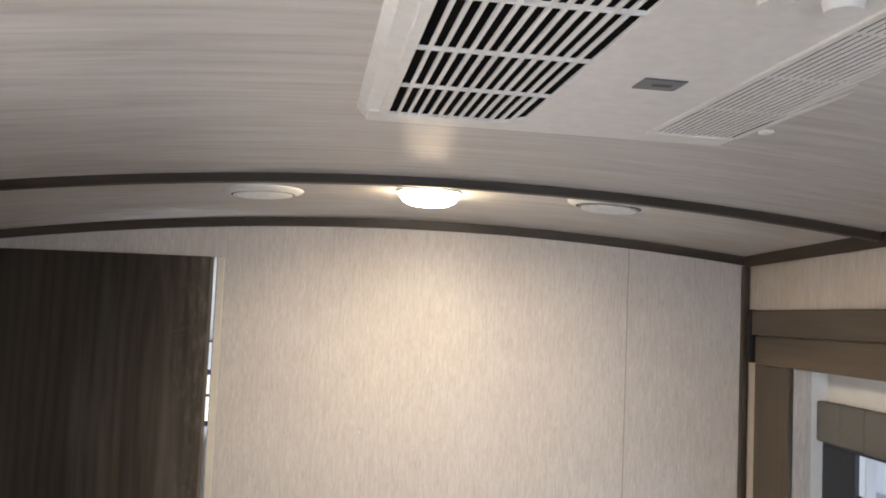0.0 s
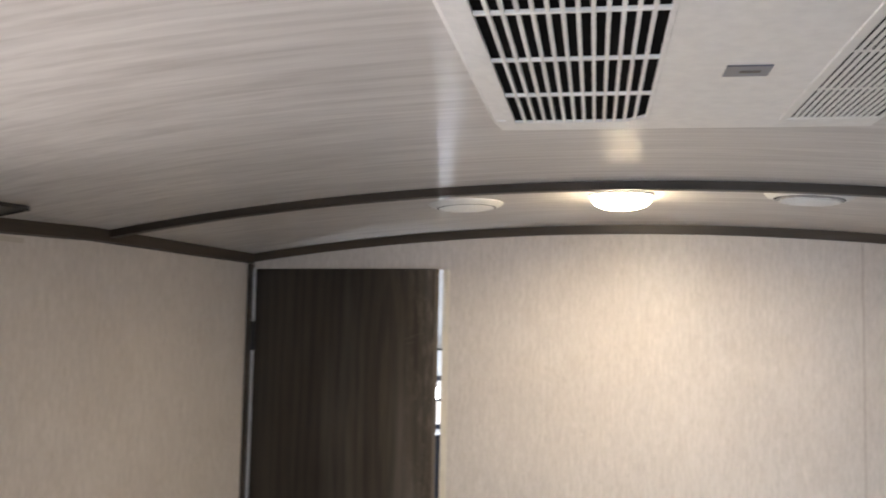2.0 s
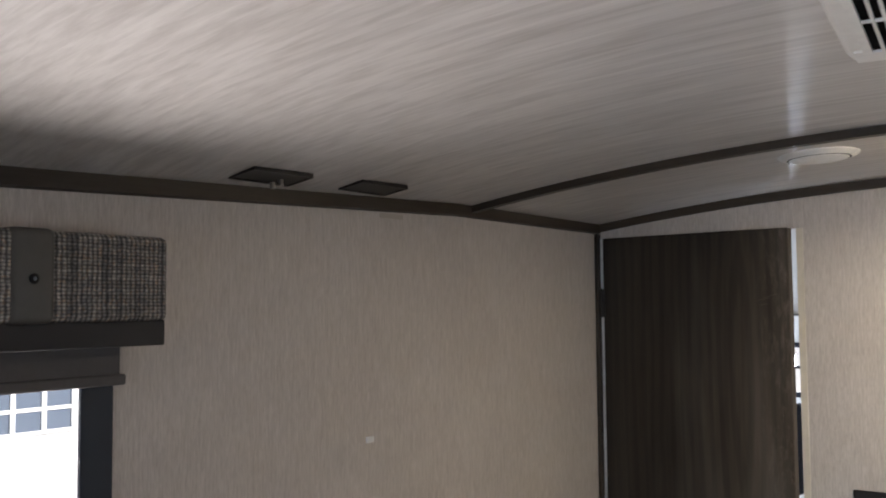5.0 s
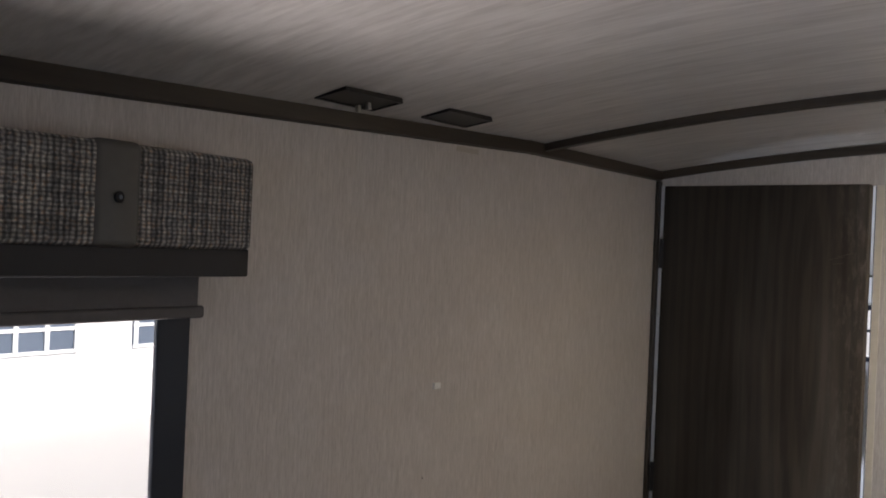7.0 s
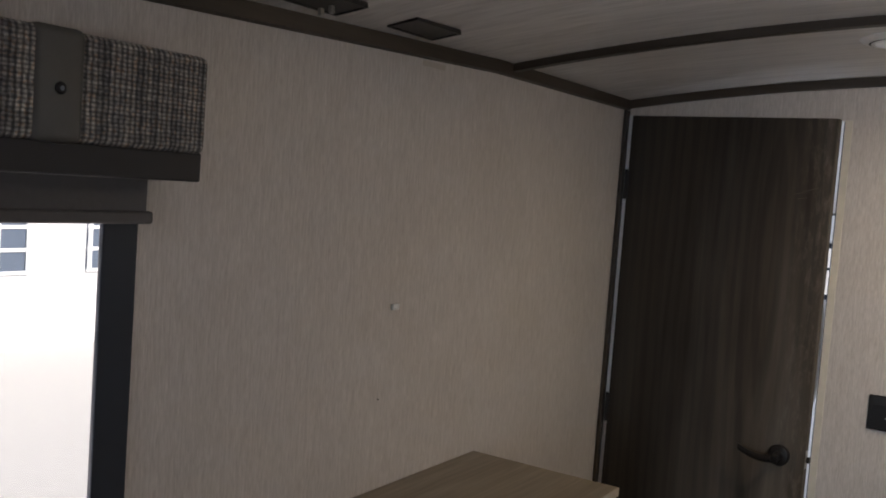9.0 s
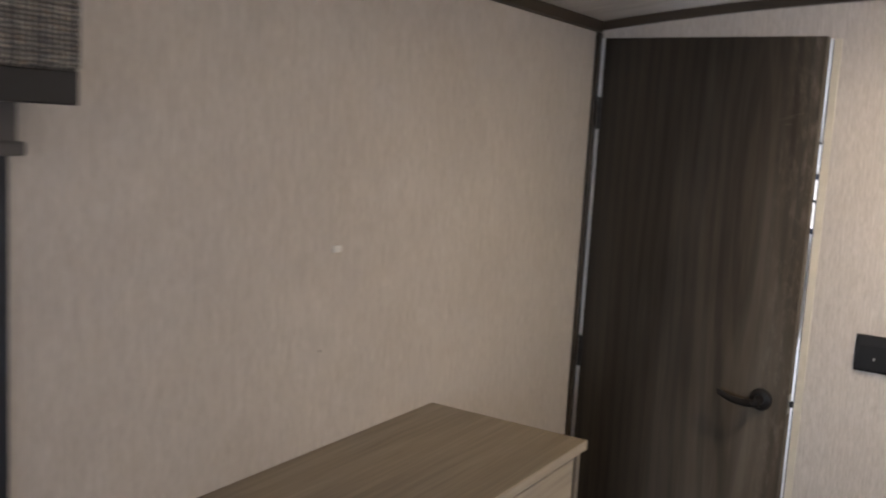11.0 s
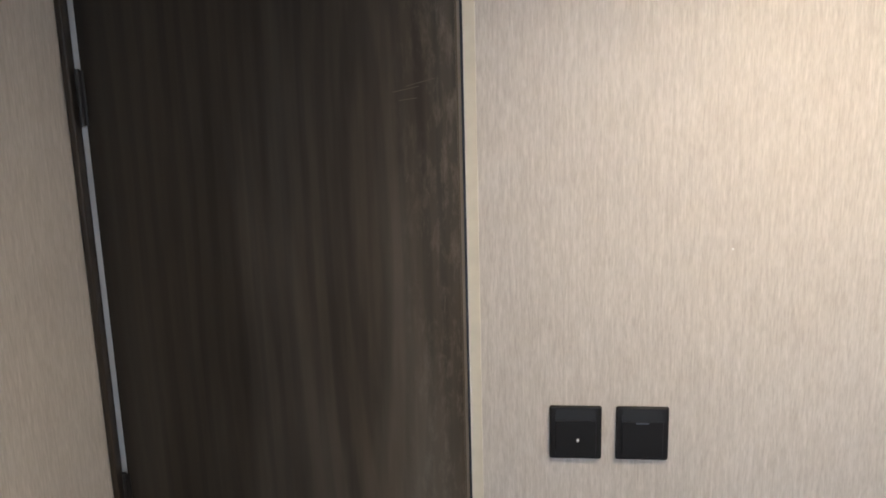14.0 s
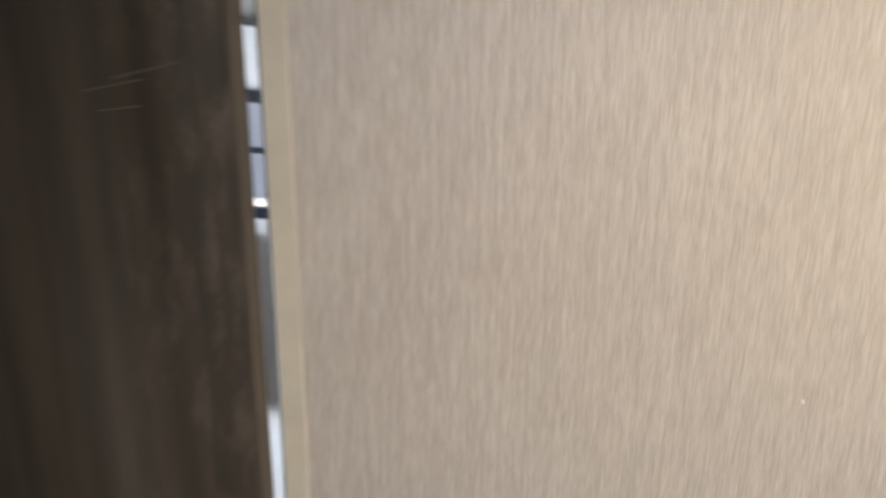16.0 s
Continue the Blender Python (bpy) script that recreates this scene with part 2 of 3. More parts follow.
def tweed(name):
    """Open weave: upright and cross yarns in bands, each knot of its own shade, rust and pale threads between grey ones."""
    m = material(name, (0.1, 0.1, 0.1), 0.9)
    n, l = m.node_tree.nodes, m.node_tree.links
    tc, mp, vo, sep = n.new("ShaderNodeTexCoord"), n.new("ShaderNodeMapping"), n.new("ShaderNodeTexVoronoi"), n.new("ShaderNodeSeparateColor")
    mp.inputs["Scale"].default_value = (60, 190, 200)
    vo.inputs["Scale"].default_value, vo.inputs["Randomness"].default_value = 1.0, 0.6
    l.new(tc.outputs["Object"], mp.inputs[0])
    l.new(mp.outputs[0], vo.inputs["Vector"])
    l.new(vo.outputs["Color"], sep.inputs[0])
    yarn = ramp(m, sep.outputs[0], [(0.1, (0.125, 0.125, 0.127)), (0.45, (0.165, 0.157, 0.150)), (0.75, (0.235, 0.228, 0.218)), (0.95, (0.21, 0.165, 0.135))])

    def bands(direction, scale, low, high):
        w = n.new("ShaderNodeTexWave")
        w.wave_type, w.bands_direction = "BANDS", direction
        w.inputs["Scale"].default_value, w.inputs["Distortion"].default_value = scale, 2.2
        w.inputs["Detail"].default_value, w.inputs["Detail Scale"].default_value = 2.0, 2.0
        l.new(tc.outputs["Object"], w.inputs["Vector"])
        return ramp(m, w.outputs[1], [(0.15, (low, low, low)), (0.75, (high, high, high))])

    warp, weft = bands("Y", 33.0, 0.48, 1.25), bands("Z", 50.0, 0.64, 1.2)
    tint = noise_node(m, (90, 90, 3), 1.0, 0.0, 0.5)
    pale = noise_node(m, (5, 5, 120), 1.0, 0.0, 0.5)
    c = mix(m, mix(m, yarn, warp, 1.0), weft, 1.0)
    c = mix(m, c, ramp(m, tint.outputs[0], [(0.38, (0.66, 0.66, 0.66)), (0.5, (1, 1, 1)), (0.62, (1.3, 1.24, 1.16))]), 0.9)
    c = mix(m, c, ramp(m, pale.outputs[0], [(0.4, (0.8, 0.8, 0.8)), (0.62, (1.3, 1.3, 1.3))]), 0.8)
    return finish(m, c, mix(m, warp, weft, 1.0), 0.6, 0.002)


TWEED = tweed("grey_brown_tweed")


# ---- mesh helpers ----
def box(bm, x0, x1, y0, y1, z0, z1, bevel=0.0, segs=2):
    r = bmesh.ops.create_cube(bm, size=1.0)
    vs = r["verts"]
    for v in vs:
        v.co = Vector(((x0 + x1) / 2 + v.co.x * (x1 - x0), (y0 + y1) / 2 + v.co.y * (y1 - y0), (z0 + z1) / 2 + v.co.z * (z1 - z0)))
    if bevel:
        es = list({e for v in vs for e in v.link_edges})
        bmesh.ops.bevel(bm, geom=es, offset=bevel, segments=segs, affect="EDGES", profile=0.5)
    return bm


def boxed(*a, **k):
    return box(bmesh.new(), *a, **k)


def disc(bm, m, r0, r1, h, segs=40):
    """A tapered round, its axis along z, at the pose m."""
    bmesh.ops.create_cone(bm, cap_ends=True, segments=segs, radius1=r0, radius2=r1, depth=h, matrix=m)
    return bm


def lathe(bm, m, profile, segs=48):
    """Turns (radius, height) pairs round z."""
    rings = []
    for r, z in profile:
        rings.append([bm.verts.new(m @ Vector((r * math.cos(a), r * math.sin(a), z))) for a in (2 * math.pi * k / segs for k in range(segs))])
    for a, b in zip(rings, rings[1:]):
        for k in range(segs):
            bm.faces.new((a[k], a[(k + 1) % segs], b[(k + 1) % segs], b[k]))
    bm.faces.new(rings[-1])
    bm.faces.new(list(reversed(rings[0])))
    return bm


def part(name, bm, mat, parent=None, label="", smooth=False):
    me = bpy.data.meshes.new(name)
    bmesh.ops.recalc_face_normals(bm, faces=bm.faces)
    if smooth:
        for f in bm.faces:
            f.smooth = True
        for e in bm.edges:
            if len(e.link_faces) == 2 and e.calc_face_angle(0) > 0.6:
                e.smooth = False
    bm.to_mesh(me)
    bm.free()
    me.materials.append(mat)
    ob = new(name, me)
    if parent:
        ob.parent = parent
    if label:
        ob["label"] = label
    return ob


def structure(name, bm, mat, label, category):
    return tagged(part(name, bm, mat), label, category, kind="structure")


def thing(name, label, category, m=None, group="", kind=""):
    ob = new(name)
    if m is not None:
        ob.matrix_basis = m
    return tagged(ob, label, category, group, kind)


# ---- the room ----
W = 2.34          # inner width
BACK = -4.3       # rear wall
WALL_T = 0.04


def ceil_z(x, y=-0.5):
    """The ceiling bows across the room, and its sides sink a little towards the rear."""
    peak = 2.089 + 0.015 * min(0.9, max(0.0, -y)) + 0.004 * min(1.0, max(0.0, -0.9 - y))
    side = 1.996 - 0.037 * max(0.0, -0.9 - y)
    return peak - (peak - side) / 1.6129 * (x - 1.27) ** 2


def strip(bm, xs, y0, y1, top, bottom):
    """A bowed bar that follows the ceiling across the room."""
    rows = []
    for x in xs:
        rows.append([bm.verts.new((x, y, ceil_z(x, y) + dz)) for y, dz in ((y0(x), top), (y1(x), top), (y1(x), bottom), (y0(x), bottom))])
    for a, b in zip(rows, rows[1:]):
        for k in range(4):
            bm.faces.new((a[k], a[(k + 1) % 4], b[(k + 1) % 4], b[k]))
    bm.faces.new(rows[0])
    bm.faces.new(list(reversed(rows[-1])))
    return bm


def spread(a, b, n):
    return [a + (b - a) * k / n for k in range(n + 1)]


bm = bmesh.new()
cuts = (BACK - 0.1, -3.2, -2.4, -1.9, -1.4, -0.9, -0.45, 0.0, 0.83)
for dz in (0.0, 0.05):
    grid = [[bm.verts.new((x, y, ceil_z(x, y) + dz)) for x in spread(-0.2, W + 0.3, 48)] for y in cuts]
    for a, b in zip(grid, grid[1:]):
        for k in range(48):
            bm.faces.new((a[k], a[k + 1], b[k + 1], b[k]))
bmesh.ops.bridge_loops(bm, edges=[e for e in bm.edges if e.is_boundary])
structure("ceiling", bm, CEIL,
          "whitewashed wood-grain ceiling panels bowed across the room", "ceiling")
structure("floor", boxed(-0.1, W + 0.25, BACK - 0.1, 0.83, -0.06, 0.0), FLOOR, "grey-brown vinyl plank floor", "floor")

DX1, DTOP = 0.6945, 1.947
bm = bmesh.new()
box(bm, DX1, W + 0.05, 0.0, WALL_T, 0, 2.2)
box(bm, -0.05, DX1, 0.0, WALL_T, DTOP, 2.2)
structure("wall_front", bm, LINEN, "beige linen-textured partition wall with a door opening", "wall")

WY0, WY1, WZ0, WZ1 = -3.05, -2.029, 0.78, 1.66
bm = bmesh.new()
box(bm, -0.05, 0, WY1, 0.12, 0, 2.2)
box(bm, -0.05, 0, 0.68, 0.80, 0, 2.2)
box(bm, -0.05, 0, 0.12, 0.68, 0, 0.75)
box(bm, -0.05, 0, 0.12, 0.68, 1.7, 2.2)
box(bm, -0.05, 0, BACK - 0.05, WY0, 0, 2.2)
box(bm, -0.05, 0, WY0, WY1, 0, WZ0)
box(bm, -0.05, 0, WY0, WY1, WZ1, 2.2)
structure("wall_left", bm, LINEN, "beige linen-textured side wall with a window", "wall")

SY0, SY1, SZ = -2.9, -0.36, 1.697
bm = bmesh.new()
box(bm, W, W + 0.05, SY1, 0.80, 0, 2.2)
box(bm, W, W + 0.05, BACK - 0.05, SY0, 0, 2.2)
box(bm, W, W + 0.05, SY0, SY1, SZ, 2.2)
structure("wall_right", bm, LINEN, "beige linen-textured side wall with a slide-out opening", "wall")
RX = 2.435
RY0, RY1, RZ0, RZ1 = -1.55, -0.53, 0.85, 1.502
bm = bmesh.new()
box(bm, W + 0.05, RX, SY1, SY1 + 0.03, 0, SZ + 0.03)
box(bm, W + 0.05, RX, SY0 - 0.03, SY0, 0, SZ + 0.03)
box(bm, W + 0.05, RX, SY0, SY1, SZ, SZ + 0.03)
box(bm, RX, RX + 0.05, RY1, SY1 + 0.03, 0, SZ + 0.03)
box(bm, RX, RX + 0.05, SY0 - 0.03, RY0, 0, SZ + 0.03)
box(bm, RX, RX + 0.05, RY0, RY1, 0, RZ0)
box(bm, RX, RX + 0.05, RY0, RY1, RZ1, SZ + 0.03)
structure("wall_slide_out", bm, WHITE, "white panel lining of the shallow slide-out recess", "wall")

bm = bmesh.new()
box(bm, 0.75, W + 0.05, BACK - 0.05, BACK, 0, 0.9)
box(bm, -0.05, 0.75, BACK - 0.05, BACK, 0, 2.2)
box(bm, 0.75, W + 0.05, BACK - 0.05, BACK, 1.75, 2.2)
box(bm, 2.25, W + 0.05, BACK - 0.05, BACK, 0.9, 1.75)
structure("wall_rear", bm, LINEN, "beige linen-textured rear wall with a window", "wall")

# the narrow room behind the door, with a slit of a window in its far wall and an added, unseen one in the side wall
BY = 0.76
SLX0, SLX1, SLZ0, SLZ1 = 0.40, 0.66, 1.36, 1.535
bm = bmesh.new()
box(bm, 0.0, SLX0, BY, BY + 0.04, 0, 2.2)
box(bm, SLX1, W, BY, BY + 0.04, 0, 2.2)
box(bm, SLX0, SLX1, BY, BY + 0.04, 0, SLZ0)
box(bm, SLX0, SLX1, BY, BY + 0.04, SLZ1, 2.2)
structure("wall_bedroom", bm, WHITE, "pale wall with a slit window behind the door", "wall")

# bowed trims and corner trims
AY = lambda x: -0.822 - 0.004 * x
structure("trim_ceiling", strip(bmesh.new(), spread(0.0, W, 40), lambda x: AY(x) - 0.012, lambda x: AY(x) + 0.014, 0.002, -0.020), TRIMX,
          "dark brown bowed batten across the ceiling joint", "trim")
structure("trim_front", strip(bmesh.new(), spread(0.014, W - 0.014, 40), lambda x: -0.014, lambda x: -0.001, 0.001, -0.028), TRIMX,
          "dark brown bowed moulding where the partition meets the ceiling", "trim")
for name, x0, x1 in (("trim_left", 0.001, 0.014), ("trim_right", W - 0.014, W - 0.001)):
    bm, xm = bmesh.new(), 0.5 * (x0 + x1)
    rings = [[bm.verts.new((x, y, ceil_z(xm, y) + dz)) for x, dz in ((x0, 0.002), (x1, 0.002), (x1, -0.030), (x0, -0.034))] for y in (BACK, -3.0, -2.0, -0.9, -0.001)]
    for a, b in zip(rings, rings[1:]):
        for k in range(4):
            bm.faces.new((a[k], a[(k + 1) % 4], b[(k + 1) % 4], b[k]))
    bm.faces.new(rings[0])
    bm.faces.new(list(reversed(rings[-1])))
    structure(name, bm, TRIM, "dark brown moulding along the side wall under the ceiling", "trim")
for name, x0, x1 in (("trim_corner_1", 0.001, 0.0135), ("trim_corner_2", W - 0.019, W - 0.001)):
    structure(name, boxed(x0, x1, -0.032, -0.001, 0, ceil_z(x0) - 0.034, 0.003), TRIMZ, "dark brown upright corner moulding", "trim")
structure("trim_jamb", boxed(DX1 - 0.001, DX1 + 0.02, -0.004, WALL_T + 0.004, 0, DTOP, 0.0015), JAMB, "cream edge strip on the free side of the door opening", "trim")
structure("trim_door_stop", boxed(DX1 - 0.009, DX1 - 0.0015, 0.028, WALL_T + 0.003, 0, DTOP, 0.001), FRAME, "dark door stop strip inside the door opening", "trim")
structure("trim_hinge_jamb", boxed(0.0135, 0.033, -0.010, WALL_T, 0, DTOP, 0.0015), WHITE, "white jamb strip on the hinge side of the door", "trim")
structure("trim_wall_seam", boxed(1.962, 1.9655, -0.0012, -0.0002, 0, 2.05), SEAM, "thin cover strip on a joint of the wall panels", "trim")

# ---- door ----
door = thing("door_1", "dark oak laminate interior door standing slightly ajar", "door", pose(0.033, -0.0135, 0, 0, 0, -5.0), kind="structure")
DW = 0.661
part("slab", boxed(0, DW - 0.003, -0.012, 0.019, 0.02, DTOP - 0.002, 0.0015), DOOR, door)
part("edge_band", boxed(DW - 0.003, DW, -0.0118, 0.0188, 0.021, DTOP - 0.003, 0.001), DOOR_EDGE, door, "lighter brown edge band of the door")
for z in (1.715, 0.955, 0.25):
    h = part("hinge", boxed(-0.007, 0.006, -0.0165, -0.0122, z - 0.048, z + 0.048, 0.002), BRONZE, door, "black door hinge")
    part("hinge_pin", disc(bmesh.new(), pose(-0.004, -0.0165, z), 0.0045, 0.0045, 0.1, 16), BRONZE, h, smooth=True)
HZ, HX = 0.926, 0.586
handle = part("handle", lathe(bmesh.new(), pose(HX, -0.012, HZ, 90, 0, 0), [(0.032, 0), (0.032, 0.008), (0.028, 0.013), (0.014, 0.016), (0.011, 0.045), (0.013, 0.056), (0.008, 0.06)]), BRONZE, door,
              "dark bronze lever handle", smooth=True)
bm = bmesh.new()
rings = []
for k in range(13):
    f = k / 12
    cx, cz = HX + 0.012 - 0.125 * f, HZ + 0.0 - 0.012 * math.sin(f * 2.6) + 0.014 * f * f
    cy = -0.064 + 0.010 * f
    ry, rz = 0.0080 - 0.002 * f, 0.0125 - 0.0035 * f
    rings.append([bm.verts.new((cx, cy + ry * math.cos(a), cz + rz * math.sin(a))) for a in (2 * math.pi * q / 16 for q in range(16))])
for a, b in zip(rings, rings[1:]):
    for q in range(16):
        bm.faces.new((a[q], a[(q + 1) % 16], b[(q + 1) % 16], b[q]))
bm.faces.new(rings[0])
bm.faces.new(rings[-1])
part("lever", bm, BRONZE, handle, smooth=True)
part("latch_plate", boxed(DW, DW + 0.0015, -0.008, 0.015, HZ - 0.028, HZ + 0.028, 0.0005), METAL, door, "metal latch plate")
part("latch_bolt", boxed(DW + 0.0015, DW + 0.012, -0.003, 0.010, HZ - 0.009, HZ + 0.009, 0.003), BRONZE, door, "dark latch bolt")

SCUFF = material("pale_scratch", (0.085, 0.068, 0.052), 0.6)
for k, (x, z, ln, ang) in enumerate(((0.575, 1.722, 0.045, 12), (0.600, 1.733, 0.05, 14), (0.578, 1.706, 0.03, 8), (0.605, 1.555, 0.012, -60), (0.572, 1.577, 0.016, 75),
                                     (0.634, 1.80, 0.02, 80), (0.641, 1.66, 0.025, 88), (0.620, 1.50, 0.02, 70), (0.630, 1.36, 0.03, 84), (0.610, 1.21, 0.02, 60),
                                     (0.600, 1.12, 0.025, 20), (0.615, 1.09, 0.03, 75), (0.638, 1.05, 0.03, 86), (0.648, 1.42, 0.04, 89))):
    bm = boxed(-ln / 2, ln / 2, -0.00025, 0.0002, -0.0006, 0.0006)
    bm.transform(pose(x, -0.0121, z, 0, -ang, 0))
    part("scratch", bm, SCUFF, door, "pale scratch in the laminate")

# ---- switch plates ----
for k, x in enumerate((0.8375, 0.957)):
    sw = thing("switch_plate", "square black wall switch with a small white light" if k == 0 else "square black blank wall switch beside another", "light switch", group="switches by the door")
    x0, x1, z0, z1 = x, x + 0.094, 1.042, 1.145
    part("plate", boxed(x0, x1, -0.009, -0.0005, z0, z1, 0.004, 3), BLACK, sw)
    bm = boxed(x0 + 0.010, x1 - 0.010, -0.0125, -0.009, z0 + 0.008, z1 - 0.027, 0.0015)
    part("rocker", bm, BLACK, sw)
    bm = bmesh.new()
    v = [bm.verts.new(c) for c in ((x0 + 0.010, -0.0125, z1 - 0.026), (x1 - 0.010, -0.0125, z1 - 0.026), (x1 - 0.012, -0.009, z1 - 0.006), (x0 + 0.012, -0.009, z1 - 0.006),
                                   (x0 + 0.010, -0.009, z1 - 0.026), (x1 - 0.010, -0.009, z1 - 0.026))]
    for f in ((0, 1, 2, 3), (0, 4, 5, 1), (0, 3, 4), (1, 5, 2), (4, 3, 2, 5)):
        bm.faces.new([v[i] for i in f])
    part("slope", bm, BLACK, sw)
    if k == 0:
        part("mark", boxed(x0 + 0.049, x0 + 0.053, -0.0132, -0.0125, z0 + 0.036, z0 + 0.041), WHITE, sw, "tiny white mark")
    else:
        part("mark", boxed(x0 + 0.035, x0 + 0.058, -0.0132, -0.0125, z1 - 0.031, z1 - 0.0285), BADGE, sw, "faint grey mark")

# ---- ceiling lamp and round vents ----
LX, LY = 1.315, -0.632
lamp = thing("ceiling_lamp", "round lit puck lamp on the ceiling between two air vents", "lamp")
cz = ceil_z(LX, LY)
part("rim", lathe(bmesh.new(), pose(LX, LY, cz - 0.012), [(0.074, 0.006), (0.078, 0.006), (0.080, 0.009), (0.080, 0.0125)]), WHITE, lamp, "white rim", smooth=True)
part("lens", lathe(bmesh.new(), pose(LX, LY, cz - 0.038), [(0.02, 0), (0.046, 0.004), (0.062, 0.012), (0.071, 0.023), (0.0735, 0.036)]), GLOW, lamp, "glowing warm lens", smooth=True)


def air_vent(x, y, turn, louvred):
    th = thing("air_vent", "round white louvred ceiling air vent" if louvred else "round white ceiling air vent turned shut", "air vent", group="round ceiling vents")
    tilt = math.degrees(math.atan(-2 * 0.0567 * (x - 1.26)))
    m = pose(x, y, ceil_z(x, y), 0, -tilt, 0) @ pose(0, 0, 0, 0, 0, turn) @ Matrix.Diagonal((1, 1, 0.7, 1))
    part("ring", lathe(bmesh.new(), m, [(0.074, -0.014), (0.080, -0.0165), (0.094, -0.009), (0.099, -0.002), (0.099, 0.002)]), PLASTIC, th, smooth=True)
    bm = lathe(bmesh.new(), m, [(0.070, -0.0195), (0.0735, -0.018), (0.0735, -0.012)])
    # the louvred disc is greyed to paint soft shade between its louvres
    part("disc", bm, VENT_SHADE if louvred else PLASTIC, th, smooth=True)
    # near-black ring puts the shade of the gap into colour
    part("shadow_gap", lathe(bmesh.new(), m, [(0.0735, -0.0163), (0.0775, -0.0163), (0.0775, -0.013)]), DARK, th, "dark gap round the disc")
    for k in range(-3, 4):
        half = math.sqrt(0.066 ** 2 - (0.018 * k) ** 2)
        bm = boxed(-half, half, 0.018 * k - 0.006, 0.018 * k + 0.003, -0.0265 if louvred else -0.022, -0.0192, 0.0015)
        bm.transform(m)
        part("louvre", bm, PLASTIC, th)


air_vent(0.905, -0.565, 20, False)
air_vent(1.745, -0.675, 0, True)

# ---- air conditioner ----
AC_Z, AC_W, AC_L = 2.085, 0.566, 0.74
ac = thing("air_conditioner", "off-white ceiling air conditioner panel with slotted grilles", "air conditioner", pose(1.194, -1.502, AC_Z, 0, 0, 5.9))
# its own frame: x across, -y to the back, z 0 the underside


def rounded_frame(bm, x0, x1, y0, y1, r, z0, z1, segs=6, inset=0.0):
    def loop(i, z):
        vs = []
        for cx, cy, a0 in ((x1 - r, y1 - r, 0), (x0 + r, y1 - r, 90), (x0 + r, y0 + r, 180), (x1 - r, y0 + r, 270)):
            for k in range(segs + 1):
                a = radians(a0 + 90 * k / segs)
                vs.append(bm.verts.new((cx + (r - i) * math.cos(a), cy + (r - i) * math.sin(a), z)))
        return vs
    top, mid, low = loop(0, z1), loop(0, z0 + 0.35 * (z1 - z0)), loop(inset, z0)
    for a, b in ((top, mid), (mid, low)):
        for k in range(len(a)):
            bm.faces.new((a[k], a[(k + 1) % len(a)], b[(k + 1) % len(b)], b[k]))
    bm.faces.new(low)
    bm.faces.new(list(reversed(top)))
    return bm


part("skirt", rounded_frame(bmesh.new(), -0.016, AC_W + 0.006, -AC_L, 0.022, 0.035, 0.003, 0.036, inset=0.010), PLASTIC, ac, smooth=True)
GX0, GX1, GY0, GY1 = 0.026, 0.219, -0.69, -0.060
HX0, HX1 = 0.424, 0.548
part("centre_panel", boxed(GX1 + 0.003, HX0 - 0.003, -0.70, -0.0605, -0.001, 0.006, 0.002), PLASTIC, ac)
part("front_rail", boxed(-0.002, AC_W - 0.008, -0.0595, 0.008, 0.0, 0.006, 0.002), PLASTIC, ac)
# near-black sheets carry the shade of the hollow behind the slats
part("filter", boxed(GX0 - 0.003, GX1 + 0.001, GY0, GY1, 0.001, 0.0055), DARK, ac, "near-black filter sheet, shade included, behind the return grille")
part("outlet", boxed(HX0 - 0.001, HX1 + 0.002, GY0, GY1, 0.0004, 0.0055), DARK, ac, "near-black sheet painted as the shade behind the fine grille")
grille = part("return_grille", rounded_frame(bmesh.new(), GX0 - 0.012, GX0, GY0, GY1 + 0.002, 0.004, -0.004, 0.002), PLASTIC, ac)
part("grille_side", boxed(GX1, GX1 + 0.006, GY0, GY1, -0.003, 0.002, 0.001), PLASTIC, grille)
N = 13
for k in range(1, N):
    x = GX0 + (GX1 - GX0) * k / N
    part("slat", boxed(x - 0.0024, x + 0.0024, GY0, GY1, -0.0025, 0.003, 0.0008), PLASTIC, grille)
for k in range(0, 4):
    y = GY1 - 0.168 * k
    part("cross_bar", boxed(GX0, GX1, y - 0.0026, y + 0.0026, -0.0032, 0.002, 0.0008), PLASTIC, grille)
# chamfered corner of the return grille
bm = bmesh.new()
v = [bm.verts.new((x, y, z)) for z in (-0.003, 0.004) for x, y in ((GX1 + 0.002, GY1 + 0.002), (GX1 + 0.002, GY1 - 0.035), (GX1 - 0.03, GY1 + 0.002))]
for f in ((0, 1, 2), (3, 5, 4), (0, 3, 4, 1), (1, 4, 5, 2), (2, 5, 3, 0)):
    bm.faces.new([v[i] for i in f])
part("corner_fillet", bm, PLASTIC, grille)
fine = part("outlet_grille", boxed(HX1, HX1 + 0.008, GY0, GY1, -0.002, 0.005, 0.001), PLASTIC, ac)
for k in range(0, 14):
    x = HX0 + (HX1 - HX0) * k / 14
    part("slat", boxed(x - 0.0027, x + 0.0027, GY0, GY1, -0.0012, 0.0003, 0.0004), PLASTIC, fine)
for k in range(0, 4):
    y = GY1 - 0.168 * k
    part("cross_bar", boxed(HX0, HX1, y - 0.0018, y + 0.0018, -0.0014, 0.002, 0.0005), PLASTIC, fine)
part("outlet_rim", rounded_frame(bmesh.new(), HX0 - 0.012, HX0 - 0.004, GY0, GY1 + 0.004, 0.003, -0.004, 0.002), PLASTIC, fine)
